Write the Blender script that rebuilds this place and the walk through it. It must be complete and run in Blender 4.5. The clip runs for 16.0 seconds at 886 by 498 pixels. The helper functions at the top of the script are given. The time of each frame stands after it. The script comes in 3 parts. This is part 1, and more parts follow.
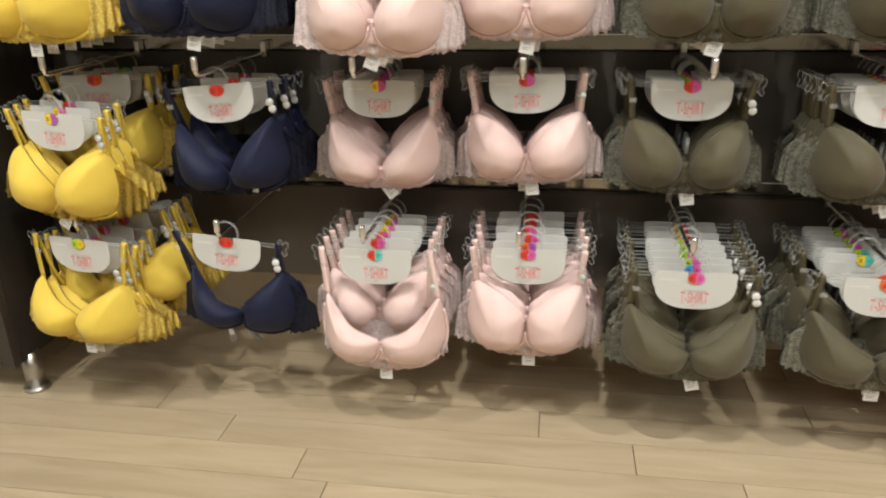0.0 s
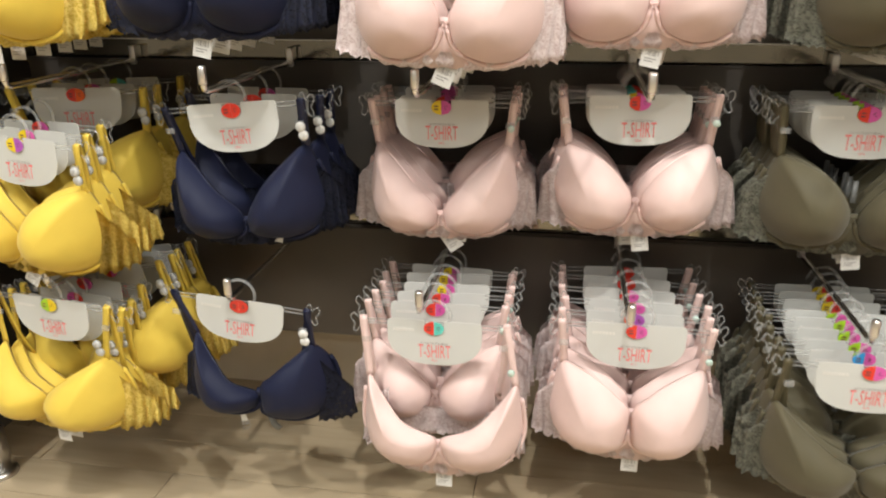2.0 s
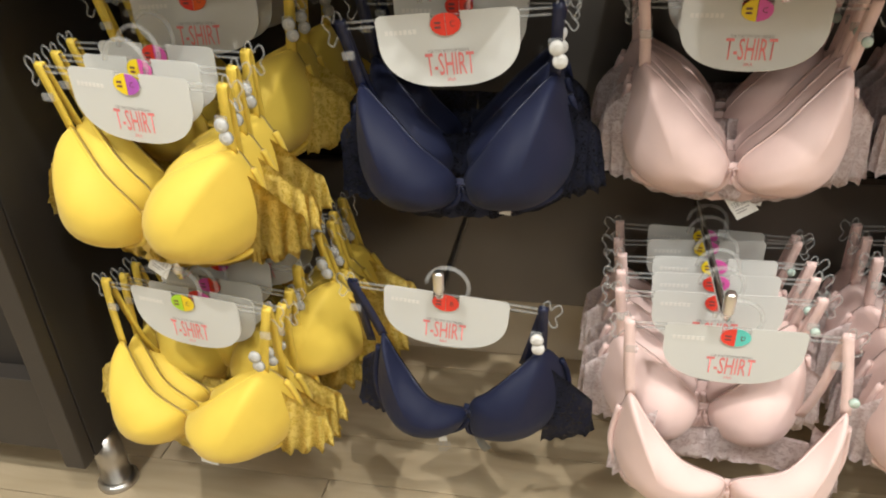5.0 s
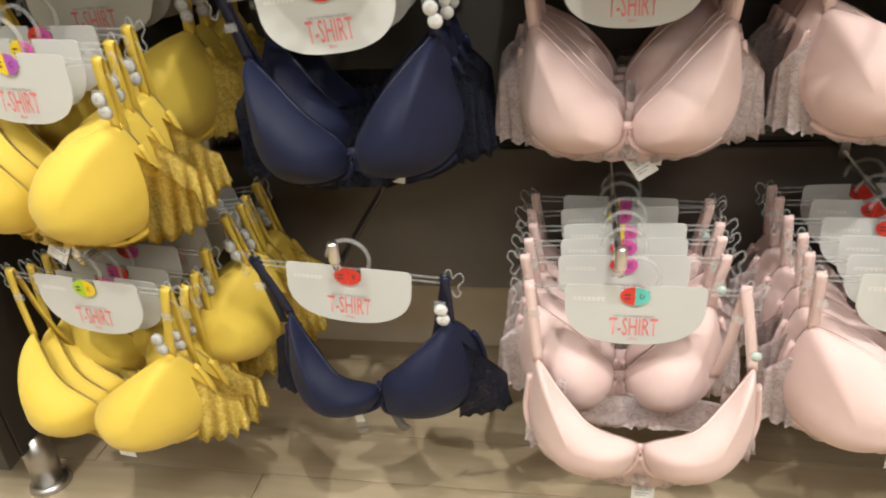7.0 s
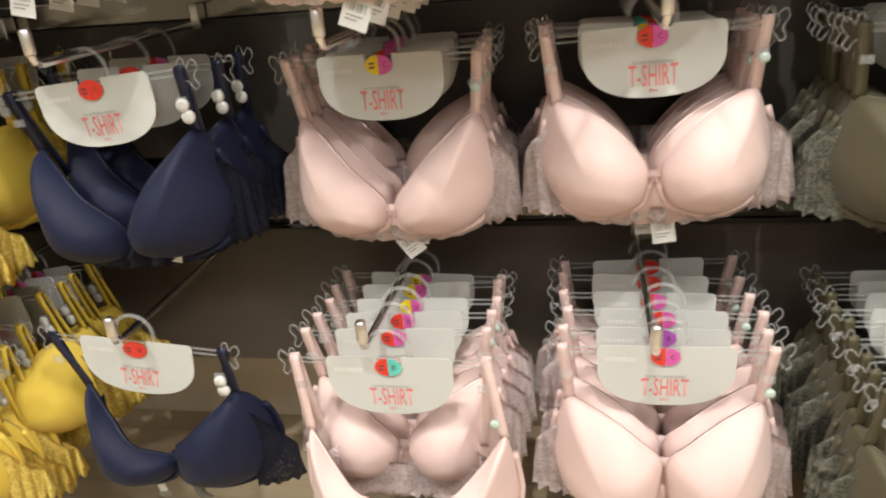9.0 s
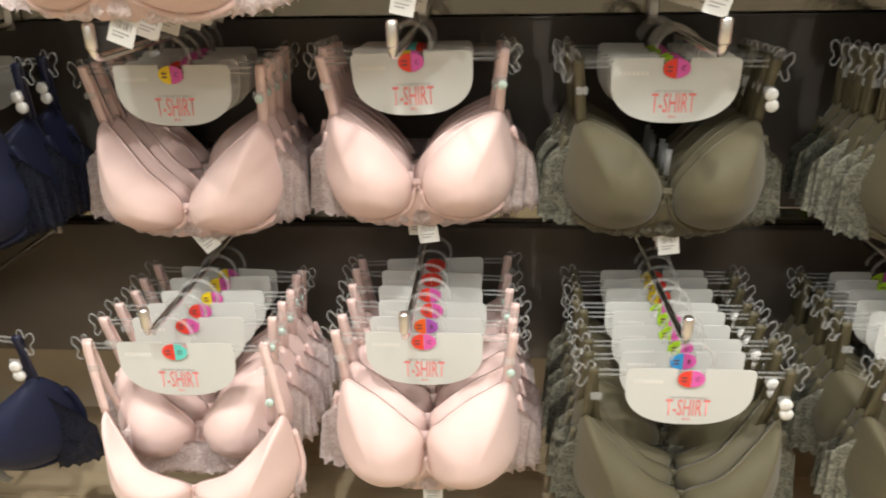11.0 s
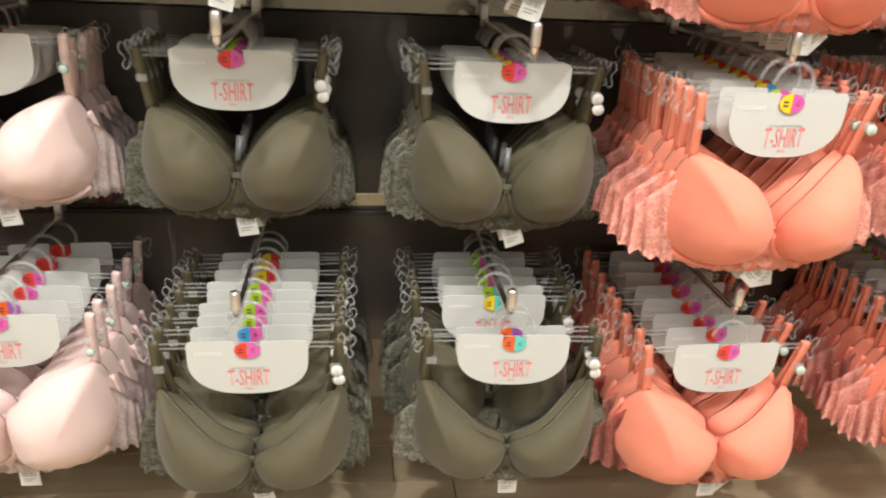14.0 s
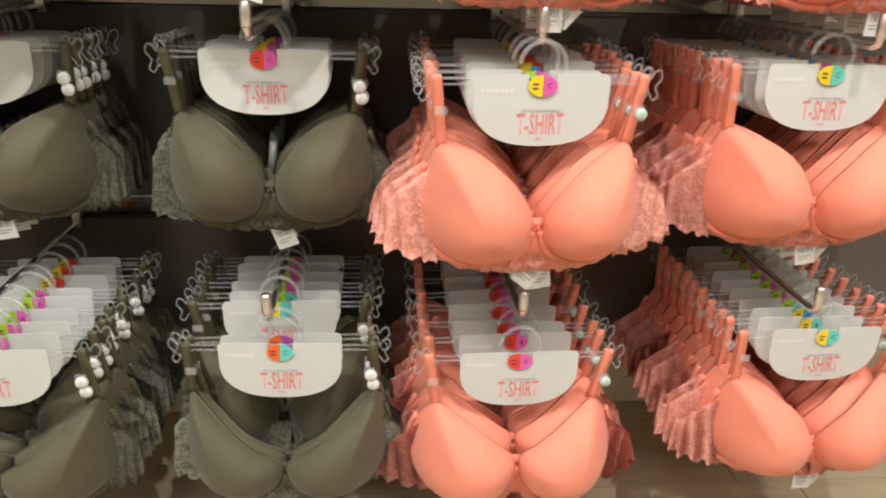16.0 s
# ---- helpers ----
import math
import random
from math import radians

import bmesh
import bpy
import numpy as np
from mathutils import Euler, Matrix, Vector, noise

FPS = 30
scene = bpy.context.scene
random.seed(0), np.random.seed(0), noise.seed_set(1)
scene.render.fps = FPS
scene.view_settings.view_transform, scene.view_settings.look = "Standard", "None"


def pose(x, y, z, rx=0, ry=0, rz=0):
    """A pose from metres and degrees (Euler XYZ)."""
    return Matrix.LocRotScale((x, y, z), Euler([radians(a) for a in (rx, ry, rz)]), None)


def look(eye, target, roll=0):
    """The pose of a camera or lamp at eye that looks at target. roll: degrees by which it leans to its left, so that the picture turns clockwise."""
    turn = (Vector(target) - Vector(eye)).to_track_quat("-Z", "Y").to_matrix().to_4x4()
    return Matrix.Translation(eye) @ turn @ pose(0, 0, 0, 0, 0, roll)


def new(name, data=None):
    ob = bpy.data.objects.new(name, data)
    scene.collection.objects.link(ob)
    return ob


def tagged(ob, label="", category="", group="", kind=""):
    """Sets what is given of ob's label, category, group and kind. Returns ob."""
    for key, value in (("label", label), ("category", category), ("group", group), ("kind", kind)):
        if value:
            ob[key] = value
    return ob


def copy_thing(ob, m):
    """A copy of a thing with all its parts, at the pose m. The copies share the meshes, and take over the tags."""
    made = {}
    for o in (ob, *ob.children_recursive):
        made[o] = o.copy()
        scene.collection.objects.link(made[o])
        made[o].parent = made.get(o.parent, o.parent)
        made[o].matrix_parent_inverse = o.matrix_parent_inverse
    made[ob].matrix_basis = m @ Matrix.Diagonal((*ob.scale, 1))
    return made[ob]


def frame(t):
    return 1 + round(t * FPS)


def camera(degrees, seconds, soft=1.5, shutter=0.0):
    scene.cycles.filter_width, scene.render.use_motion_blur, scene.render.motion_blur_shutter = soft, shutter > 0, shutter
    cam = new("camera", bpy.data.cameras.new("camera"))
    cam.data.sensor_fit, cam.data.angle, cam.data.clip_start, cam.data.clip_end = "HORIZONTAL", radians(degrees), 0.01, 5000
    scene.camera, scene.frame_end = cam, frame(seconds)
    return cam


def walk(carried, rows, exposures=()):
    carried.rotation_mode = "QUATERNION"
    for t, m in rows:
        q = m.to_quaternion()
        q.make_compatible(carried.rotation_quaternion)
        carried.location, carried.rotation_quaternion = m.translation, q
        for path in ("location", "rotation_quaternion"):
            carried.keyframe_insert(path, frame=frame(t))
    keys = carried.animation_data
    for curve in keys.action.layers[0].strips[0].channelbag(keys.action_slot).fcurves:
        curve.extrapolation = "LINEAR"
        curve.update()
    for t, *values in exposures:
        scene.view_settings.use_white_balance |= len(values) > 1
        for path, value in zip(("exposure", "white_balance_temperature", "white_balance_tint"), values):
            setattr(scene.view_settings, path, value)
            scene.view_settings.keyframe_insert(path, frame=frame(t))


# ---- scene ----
cam = camera(61.9, 16.0, soft=2.0, shutter=0.35)
PATH = [
    (0, (0.254, 0.24, 1.061), (-0.037, 2.075, 0.321), -1.0),
    (0.5, (0.165, 0.318, 1.052), (-0.121, 2.164, 0.338), -1.1),
    (1, (0.102, 0.403, 1.04), (-0.198, 2.252, 0.341), -1.4),
    (1.5, (0.074, 0.486, 1.029), (-0.215, 2.331, 0.312), -1.0),
    (2, (0.07, 0.617, 1.013), (-0.244, 2.46, 0.302), -0.4),
    (2.5, (0.023, 0.757, 1.036), (-0.335, 2.584, 0.305), 0.7),
    (3, (-0.079, 0.824, 1.028), (-0.467, 2.64, 0.285), -0.1),
    (3.5, (-0.205, 0.88, 1.008), (-0.538, 2.69, 0.227), -1.7),
    (4, (-0.304, 0.945, 1.002), (-0.638, 2.682, 0.068), -2.2),
    (4.2, (-0.334, 0.974, 1.018), (-0.668, 2.655, -0.013), -2.5),
    (6.3, (-0.275, 0.947, 0.918), (-0.657, 2.664, -0.034), -2.5),
    (6.5, (-0.257, 0.954, 0.917), (-0.63, 2.672, -0.038), -3.1),
    (7, (-0.204, 0.964, 0.922), (-0.56, 2.684, -0.035), -4.6),
    (7.5, (-0.133, 0.976, 0.919), (-0.502, 2.694, -0.037), -4.9),
    (8, (-0.045, 0.987, 0.917), (-0.441, 2.712, -0.014), -5.3),
    (8.5, (0.033, 0.976, 0.919), (-0.353, 2.751, 0.082), -5.2),
    (9, (0.112, 0.961, 0.93), (-0.275, 2.763, 0.153), -5.1),
    (9.2, (0.148, 0.955, 0.935), (-0.242, 2.758, 0.161), -4.9),
    (11.3, (0.324, 0.87, 0.968), (0.258, 2.711, 0.188), -0.5),
    (11.5, (0.35, 0.87, 0.983), (0.325, 2.701, 0.18), -0.2),
    (12, (0.412, 0.858, 0.983), (0.473, 2.691, 0.184), 1.0),
    (12.5, (0.474, 0.834, 0.978), (0.544, 2.667, 0.179), 1.0),
    (13, (0.549, 0.813, 0.975), (0.627, 2.647, 0.18), 1.2),
    (13.5, (0.627, 0.795, 0.972), (0.789, 2.629, 0.19), 2.3),
    (14, (0.696, 0.798, 0.963), (0.937, 2.625, 0.187), 2.9),
    (14.5, (0.8, 0.825, 0.95), (1.039, 2.651, 0.17), 2.9),
    (15, (0.898, 0.855, 0.943), (1.131, 2.686, 0.173), 2.6),
    (15.5, (0.975, 0.859, 0.934), (1.192, 2.702, 0.188), 2.2),
    (16, (1.063, 0.831, 0.93), (1.229, 2.679, 0.183), 1.5),
]
walk(cam, [(t, look(eye, target, roll)) for t, eye, target, roll in PATH],
     [(0, -0.2), (2, -0.02), (4, 0.0), (7, -0.04), (8.5, 0.02), (12, 0.1), (14, 0.14), (15.5, -0.12), (16, -0.08)])

# ---- light ----
CEIL = 3.0
world = bpy.data.worlds.new("shop")
world.use_nodes = True
world.node_tree.nodes["Background"].inputs[0].default_value = (1.0, 0.98, 0.94, 1)
world.node_tree.nodes["Background"].inputs[1].default_value = 0.22
scene.world = world


def downlight(x, y, power, size=0.10, aim=None):
    lamp = bpy.data.lights.new("downlight_lamp", "AREA")
    lamp.shape, lamp.size, lamp.energy, lamp.color = "DISK", size, power, (1.0, 0.975, 0.93)
    lamp.spread = radians(130)
    ob = new("downlight_lamp", lamp)
    ob.matrix_world = look((x, y, CEIL - 0.04), aim or (x, y + 0.001, 0))


# Unseen area lamp under the ceiling, added as soft ambient fill.
def fill_panel(x, y, power):
    lamp = bpy.data.lights.new("panel_lamp", "AREA")
    lamp.shape, lamp.size, lamp.size_y, lamp.energy, lamp.color = "RECTANGLE", 1.2, 0.3, power, (0.98, 1.0, 0.97)
    ob = new("panel_lamp", lamp)
    ob.matrix_world = look((x, y, CEIL - 0.04), (x, y + 0.001, 0))


for lx, ly in ((-1.2, 0.55), (0.15, 0.55), (1.5, 0.55), (2.85, 0.55)):
    downlight(lx, ly, 16.0, 0.045, aim=(lx, 1.75, 0.6))
# two added rows of fill that lift the dark tones
for lx in (-1.8, 0.4, 2.6):
    fill_panel(lx, 0.1, 27)
    fill_panel(lx, -1.8, 26)


# ---- materials ----
def shader(name, color, rough=0.6, metal=0.0, var=0.12, scale=9.0, bump=0.15, bump_scale=400.0, sheen=0.0, spec=0.5, coat=0.0):
    """A principled surface with slow colour drift, fine grain and fine relief."""
    m = bpy.data.materials.new(name)
    m.use_nodes = True
    nt, b = m.node_tree, m.node_tree.nodes["Principled BSDF"]
    co = nt.nodes.new("ShaderNodeTexCoord")
    slow = nt.nodes.new("ShaderNodeTexNoise")
    slow.inputs["Scale"].default_value, slow.inputs["Detail"].default_value = scale, 4
    fine = nt.nodes.new("ShaderNodeTexNoise")
    fine.inputs["Scale"].default_value, fine.inputs["Detail"].default_value = bump_scale, 3
    nt.links.new(co.outputs["Object"], slow.inputs["Vector"])
    nt.links.new(co.outputs["Object"], fine.inputs["Vector"])
    ramp = nt.nodes.new("ShaderNodeMapRange")
    ramp.inputs["From Min"].default_value, ramp.inputs["From Max"].default_value = 0.3, 0.7
    ramp.inputs["To Min"].default_value, ramp.inputs["To Max"].default_value = 1 - var, 1 + var
    nt.links.new(slow.outputs["Fac"], ramp.inputs["Value"])
    mul = nt.nodes.new("ShaderNodeVectorMath")
    mul.operation = "SCALE"
    mul.inputs[0].default_value = color
    nt.links.new(ramp.outputs["Result"], mul.inputs["Scale"])
    nt.links.new(mul.outputs["Vector"], b.inputs["Base Color"])
    b.inputs["Roughness"].default_value, b.inputs["Metallic"].default_value = rough, metal
    b.inputs["Sheen Weight"].default_value, b.inputs["Specular IOR Level"].default_value = sheen, spec
    b.inputs["Coat Weight"].default_value = coat
    if bump:
        bp = nt.nodes.new("ShaderNodeBump")
        bp.inputs["Strength"].default_value, bp.inputs["Distance"].default_value = bump, 0.001
        nt.links.new(fine.outputs["Fac"], bp.inputs["Height"])
        nt.links.new(bp.outputs["Normal"], b.inputs["Normal"])
    return m


def lace_shader(name, color, net):
    """Open floral lace: thick motifs over a thin net that lets light through."""
    m = bpy.data.materials.new(name)
    m.use_nodes = True
    nt, b = m.node_tree, m.node_tree.nodes["Principled BSDF"]
    out = nt.nodes["Material Output"]
    co = nt.nodes.new("ShaderNodeTexCoord")
    warp = nt.nodes.new("ShaderNodeTexNoise")
    warp.inputs["Scale"].default_value = 60
    add = nt.nodes.new("ShaderNodeVectorMath")
    add.operation = "MULTIPLY_ADD"
    add.inputs[1].default_value = (0.03, 0.03, 0.03)
    nt.links.new(co.outputs["Object"], warp.inputs["Vector"])
    nt.links.new(warp.outputs["Color"], add.inputs[0])
    nt.links.new(co.outputs["Object"], add.inputs[2])
    vor = nt.nodes.new("ShaderNodeTexVoronoi")
    vor.feature = "DISTANCE_TO_EDGE"
    vor.inputs["Scale"].default_value = 210
    nt.links.new(add.outputs["Vector"], vor.inputs["Vector"])
    mesh_net = nt.nodes.new("ShaderNodeMapRange")
    mesh_net.inputs["From Min"].default_value, mesh_net.inputs["From Max"].default_value = 0.08, 0.2
    mesh_net.inputs["To Min"].default_value, mesh_net.inputs["To Max"].default_value = 0.7, 0
    nt.links.new(vor.outputs["Distance"], mesh_net.inputs["Value"])
    leaf = nt.nodes.new("ShaderNodeTexNoise")
    leaf.inputs["Scale"].default_value, leaf.inputs["Detail"].default_value, leaf.inputs["Distortion"].default_value = 85, 1.5, 1.8
    nt.links.new(co.outputs["Object"], leaf.inputs["Vector"])
    petal = nt.nodes.new("ShaderNodeMapRange")
    petal.inputs["From Min"].default_value, petal.inputs["From Max"].default_value = 0.47, 0.54
    nt.links.new(leaf.outputs["Fac"], petal.inputs["Value"])
    motif = nt.nodes.new("ShaderNodeMath")
    motif.operation = "MAXIMUM"
    nt.links.new(petal.outputs["Result"], motif.inputs[0])
    nt.links.new(mesh_net.outputs["Result"], motif.inputs[1])
    mix = nt.nodes.new("ShaderNodeMix")
    mix.data_type = "RGBA"
    mix.inputs[6].default_value, mix.inputs[7].default_value = (*net, 1), (*color, 1)
    nt.links.new(motif.outputs["Value"], mix.inputs[0])
    nt.links.new(mix.outputs[2], b.inputs["Base Color"])
    b.inputs["Roughness"].default_value = 0.75
    bp = nt.nodes.new("ShaderNodeBump")
    bp.inputs["Strength"].default_value, bp.inputs["Distance"].default_value = 0.7, 0.0015
    nt.links.new(motif.outputs["Value"], bp.inputs["Height"])
    nt.links.new(bp.outputs["Normal"], b.inputs["Normal"])
    clear = nt.nodes.new("ShaderNodeBsdfTransparent")
    alpha = nt.nodes.new("ShaderNodeMapRange")
    alpha.inputs["To Min"].default_value, alpha.inputs["To Max"].default_value = 0.86, 1.0
    nt.links.new(motif.outputs["Value"], alpha.inputs["Value"])
    ms = nt.nodes.new("ShaderNodeMixShader")
    nt.links.new(alpha.outputs["Result"], ms.inputs[0])
    nt.links.new(clear.outputs[0], ms.inputs[1])
    nt.links.new(b.outputs[0], ms.inputs[2])
    nt.links.new(ms.outputs[0], out.inputs["Surface"])
    return m


def clear_shader(name, tint):
    """Thin clear plastic: see-through with a glossy skin."""
    m = bpy.data.materials.new(name)
    m.use_nodes = True
    nt = m.node_tree
    nt.nodes.remove(nt.nodes["Principled BSDF"])
    clear, ms = nt.nodes.new("ShaderNodeBsdfTransparent"), nt.nodes.new("ShaderNodeMixShader")
    skin = nt.nodes.new("ShaderNodeBsdfPrincipled")
    skin.inputs["Base Color"].default_value = (0.75, 0.75, 0.74, 1)
    skin.inputs["Roughness"].default_value = 0.12
    clear.inputs[0].default_value = (*tint, 1)
    ms.inputs[0].default_value = 0.17
    nt.links.new(clear.outputs[0], ms.inputs[1])
    nt.links.new(skin.outputs[0], ms.inputs[2])
    nt.links.new(ms.outputs[0], nt.nodes["Material Output"].inputs["Surface"])
    return m


def sticker_shader(name):
    m = shader(name, (1, 1, 1), rough=0.3, bump=0)
    nt, b = m.node_tree, m.node_tree.nodes["Principled BSDF"]
    info = nt.nodes.new("ShaderNodeObjectInfo")
    nt.links.new(info.outputs["Color"], b.inputs["Base Color"])
    return m


def plank_shader(name, joined=False):
    m = bpy.data.materials.new(name)
    m.use_nodes = True
    nt, b = m.node_tree, m.node_tree.nodes["Principled BSDF"]
    co = nt.nodes.new("ShaderNodeNewGeometry")
    info = nt.nodes.new("ShaderNodeObjectInfo")
    pick = co.outputs["Random Per Island"] if joined else info.outputs["Random"]
    stretch = nt.nodes.new("ShaderNodeVectorMath")
    stretch.operation = "MULTIPLY_ADD"
    stretch.inputs[1].default_value = (2.2, 17, 1)
    nt.links.new(co.outputs["Position"], stretch.inputs[0])
    shift = nt.nodes.new("ShaderNodeVectorMath")
    shift.operation = "SCALE"
    shift.inputs[0].default_value = (37, 19, 11)
    nt.links.new(pick, shift.inputs["Scale"])
    nt.links.new(shift.outputs["Vector"], stretch.inputs[2])
    grain = nt.nodes.new("ShaderNodeTexNoise")
    grain.inputs["Scale"].default_value, grain.inputs["Detail"].default_value, grain.inputs["Distortion"].default_value = 1.6, 7, 0.8
    nt.links.new(stretch.outputs["Vector"], grain.inputs["Vector"])
    ramp = nt.nodes.new("ShaderNodeValToRGB")
    ramp.color_ramp.elements[0].position, ramp.color_ramp.elements[1].position = 0.3, 0.72
    ramp.color_ramp.elements[0].color, ramp.color_ramp.elements[1].color = (0.41, 0.322, 0.202, 1), (0.50, 0.402, 0.270, 1)
    nt.links.new(grain.outputs["Fac"], ramp.inputs["Fac"])
    tone = nt.nodes.new("ShaderNodeMapRange")
    tone.inputs["To Min"].default_value, tone.inputs["To Max"].default_value = 0.93, 1.06
    nt.links.new(pick, tone.inputs["Value"])
    mul = nt.nodes.new("ShaderNodeVectorMath")
    mul.operation = "SCALE"
    nt.links.new(ramp.outputs["Color"], mul.inputs[0])
    nt.links.new(tone.outputs["Result"], mul.inputs["Scale"])
    nt.links.new(mul.outputs["Vector"], b.inputs["Base Color"])
    b.inputs["Roughness"].default_value = 0.42
    bp = nt.nodes.new("ShaderNodeBump")
    bp.inputs["Strength"].default_value, bp.inputs["Distance"].default_value = 0.12, 0.001
    nt.links.new(grain.outputs["Fac"], bp.inputs["Height"])
    nt.links.new(bp.outputs["Normal"], b.inputs["Normal"])
    return m


COLOURS = {
    "yellow": ((0.75, 0.54, 0.078), (0.88, 0.69, 0.19), (0.74, 0.52, 0.05)),
    "navy": ((0.0066, 0.0098, 0.034), (0.010, 0.013, 0.036), (0.003, 0.004, 0.012)),
    "pink": ((0.76, 0.560, 0.520), (0.85, 0.74, 0.72), (0.76, 0.60, 0.57)),
    "olive": ((0.090, 0.077, 0.042), (0.25, 0.243, 0.185), (0.10, 0.095, 0.068)),
    "coral": ((0.86, 0.275, 0.18), (0.92, 0.46, 0.38), (0.85, 0.30, 0.21)),
}
FABRIC = {k: shader("fabric_" + k, v[0], rough=0.62, var=0.05, scale=14, bump=0.25, bump_scale=900, sheen=0.03 if k == "navy" else 0.16, spec=0.3) for k, v in COLOURS.items()}
LACE = {k: lace_shader("lace_" + k, v[1], v[2]) for k, v in COLOURS.items()}
RIBBON = {k: shader("ribbon_" + k, v[0], rough=0.38, var=0.06, scale=40, bump=0.3, bump_scale=1200) for k, v in COLOURS.items()}
CLEAR = clear_shader("clear_plastic", (0.93, 0.93, 0.92))
CARD = shader("card", (0.58, 0.58, 0.55), rough=0.5, var=0.03, scale=6, bump=0.05)
PAPER = shader("paper", (0.70, 0.69, 0.66), rough=0.7, var=0.03, bump=0.05)
INK_RED = shader("ink_red", (0.78, 0.22, 0.21), rough=0.55, bump=0)
INK_DARK = shader("ink_dark", (0.14, 0.05, 0.05), rough=0.55, bump=0)
SATIN = shader("satin_label", (0.16, 0.16, 0.15), rough=0.35, bump=0.1)
INK_GREY = shader("ink_grey", (0.3, 0.29, 0.28), rough=0.55, bump=0)
INK_PALE = shader("ink_pale", (0.66, 0.64, 0.60), rough=0.4, bump=0)
STICKER = sticker_shader("sticker")
DISC_WHITE = shader("disc_white", (0.70, 0.69, 0.66), rough=0.25, bump=0)
DISC_GREY = shader("disc_grey", (0.5, 0.5, 0.48), rough=0.2, bump=0)
DISC_GREEN = shader("disc_green", (0.5, 0.62, 0.55), rough=0.25, bump=0)
CHROME = shader("chrome", (0.86, 0.84, 0.82), rough=0.3, metal=1.0, var=0.05, bump=0.03, bump_scale=120)
STEEL = shader("brushed_steel", (0.55, 0.53, 0.50), rough=0.3, metal=1.0, var=0.1, bump=0.1, bump_scale=300)
BLACK = shader("black_laminate", (0.072, 0.063, 0.055), rough=0.42, var=0.25, scale=3, bump=0.08, bump_scale=250)
MATT = shader("matt_black_board", (0.027, 0.023, 0.020), rough=0.55, var=0.2, scale=3, bump=0.08, bump_scale=250)
SATIN_CHROME = shader("satin_chrome", (0.80, 0.78, 0.76), rough=0.2, metal=1.0, var=0.05, bump=0.03, bump_scale=120)
BROWN = shader("brown_black_panel", (0.105, 0.088, 0.073), rough=0.4, var=0.2, scale=3, bump=0.08, bump_scale=250)
FRAME = shader("frame_laminate", (0.042, 0.035, 0.029), rough=0.45, var=0.15, scale=3, bump=0.08, bump_scale=250)
STRIP = shader("slot_lining", (0.30, 0.28, 0.235), rough=0.10, metal=1.0, var=0.12, scale=5, bump=0.04, bump_scale=60)
SKIRT = shader("skirting", (0.60, 0.52, 0.40), rough=0.5, var=0.12, scale=5, bump=0.1)
PLASTER = shader("plaster", (0.46, 0.42, 0.36), rough=0.8, var=0.06, scale=2, bump=0.2, bump_scale=80)
PLANK = plank_shader("wood_plank")
PLANK_FAR = plank_shader("wood_plank_far", True)
GROUT = shader("floor_joint", (0.16, 0.11, 0.07), rough=0.8)


# ---- mesh helpers ----
def link(name, bm, material, parent=None, smooth=True):
    me = bpy.data.meshes.new(name)
    bm.normal_update()
    bm.to_mesh(me)
    bm.free()
    if smooth:
        me.shade_smooth()
    me.materials.append(material)
    ob = new(name, me)
    if parent:
        ob.parent = parent
    return ob


def part(name, bm, material, parent, label="", smooth=True):
    return tagged(link(name, bm, material, parent, smooth), label)


def box(bm, lo, hi, bevel=0.0):
    g = bmesh.ops.create_cube(bm, size=1, matrix=Matrix.LocRotScale([(a + b) / 2 for a, b in zip(lo, hi)], None, [b - a for a, b in zip(lo, hi)]))
    if bevel:
        edges = {e for v in g["verts"] for e in v.link_edges}
        bmesh.ops.bevel(bm, geom=list(edges), offset=bevel, segments=2, affect="EDGES", profile=0.6)
    return bm


def boxed(lo, hi, bevel=0.0):
    return box(bmesh.new(), lo, hi, bevel)


def tube(bm, pts, r, seg=6, closed=False):
    pts = [Vector(p) for p in pts]
    rings, n = [], len(pts)
    side = None
    for i, p in enumerate(pts):
        a = pts[(i - 1) % n] if closed or i else p
        b = pts[(i + 1) % n] if closed or i < n - 1 else p
        d = (b - a).normalized()
        if side is None:
            side = d.orthogonal().normalized()
        side = (side - d * side.dot(d)).normalized()
        up = d.cross(side)
        rr = r[i] if isinstance(r, (list, tuple)) else r
        rings.append([bm.verts.new(p + (side * math.cos(2 * math.pi * k / seg) + up * math.sin(2 * math.pi * k / seg)) * rr) for k in range(seg)])
    for i in range(n if closed else n - 1):
        a, b = rings[i], rings[(i + 1) % n]
        for k in range(seg):
            bm.faces.new((a[k], a[(k + 1) % seg], b[(k + 1) % seg], b[k]))
    if not closed:
        bm.faces.new(rings[0][::-1])
        bm.faces.new(rings[-1])
    return bm


def spline(ctrl, n, closed=False):
    """Catmull-Rom through the control points, n steps a span."""
    c = [Vector(p) for p in ctrl]
    m, out = len(c), []
    for i in range(m if closed else m - 1):
        p0, p1, p2, p3 = (c[(i + k) % m] if closed else c[min(max(i + k, 0), m - 1)] for k in (-1, 0, 1, 2))
        for s in range(n):
            t = s / n
            out.append(0.5 * (2 * p1 + (p2 - p0) * t + (2 * p0 - 5 * p1 + 4 * p2 - p3) * t * t + (3 * p1 - p0 - 3 * p2 + p3) * t ** 3))
    if not closed:
        out.append(c[-1])
    return out


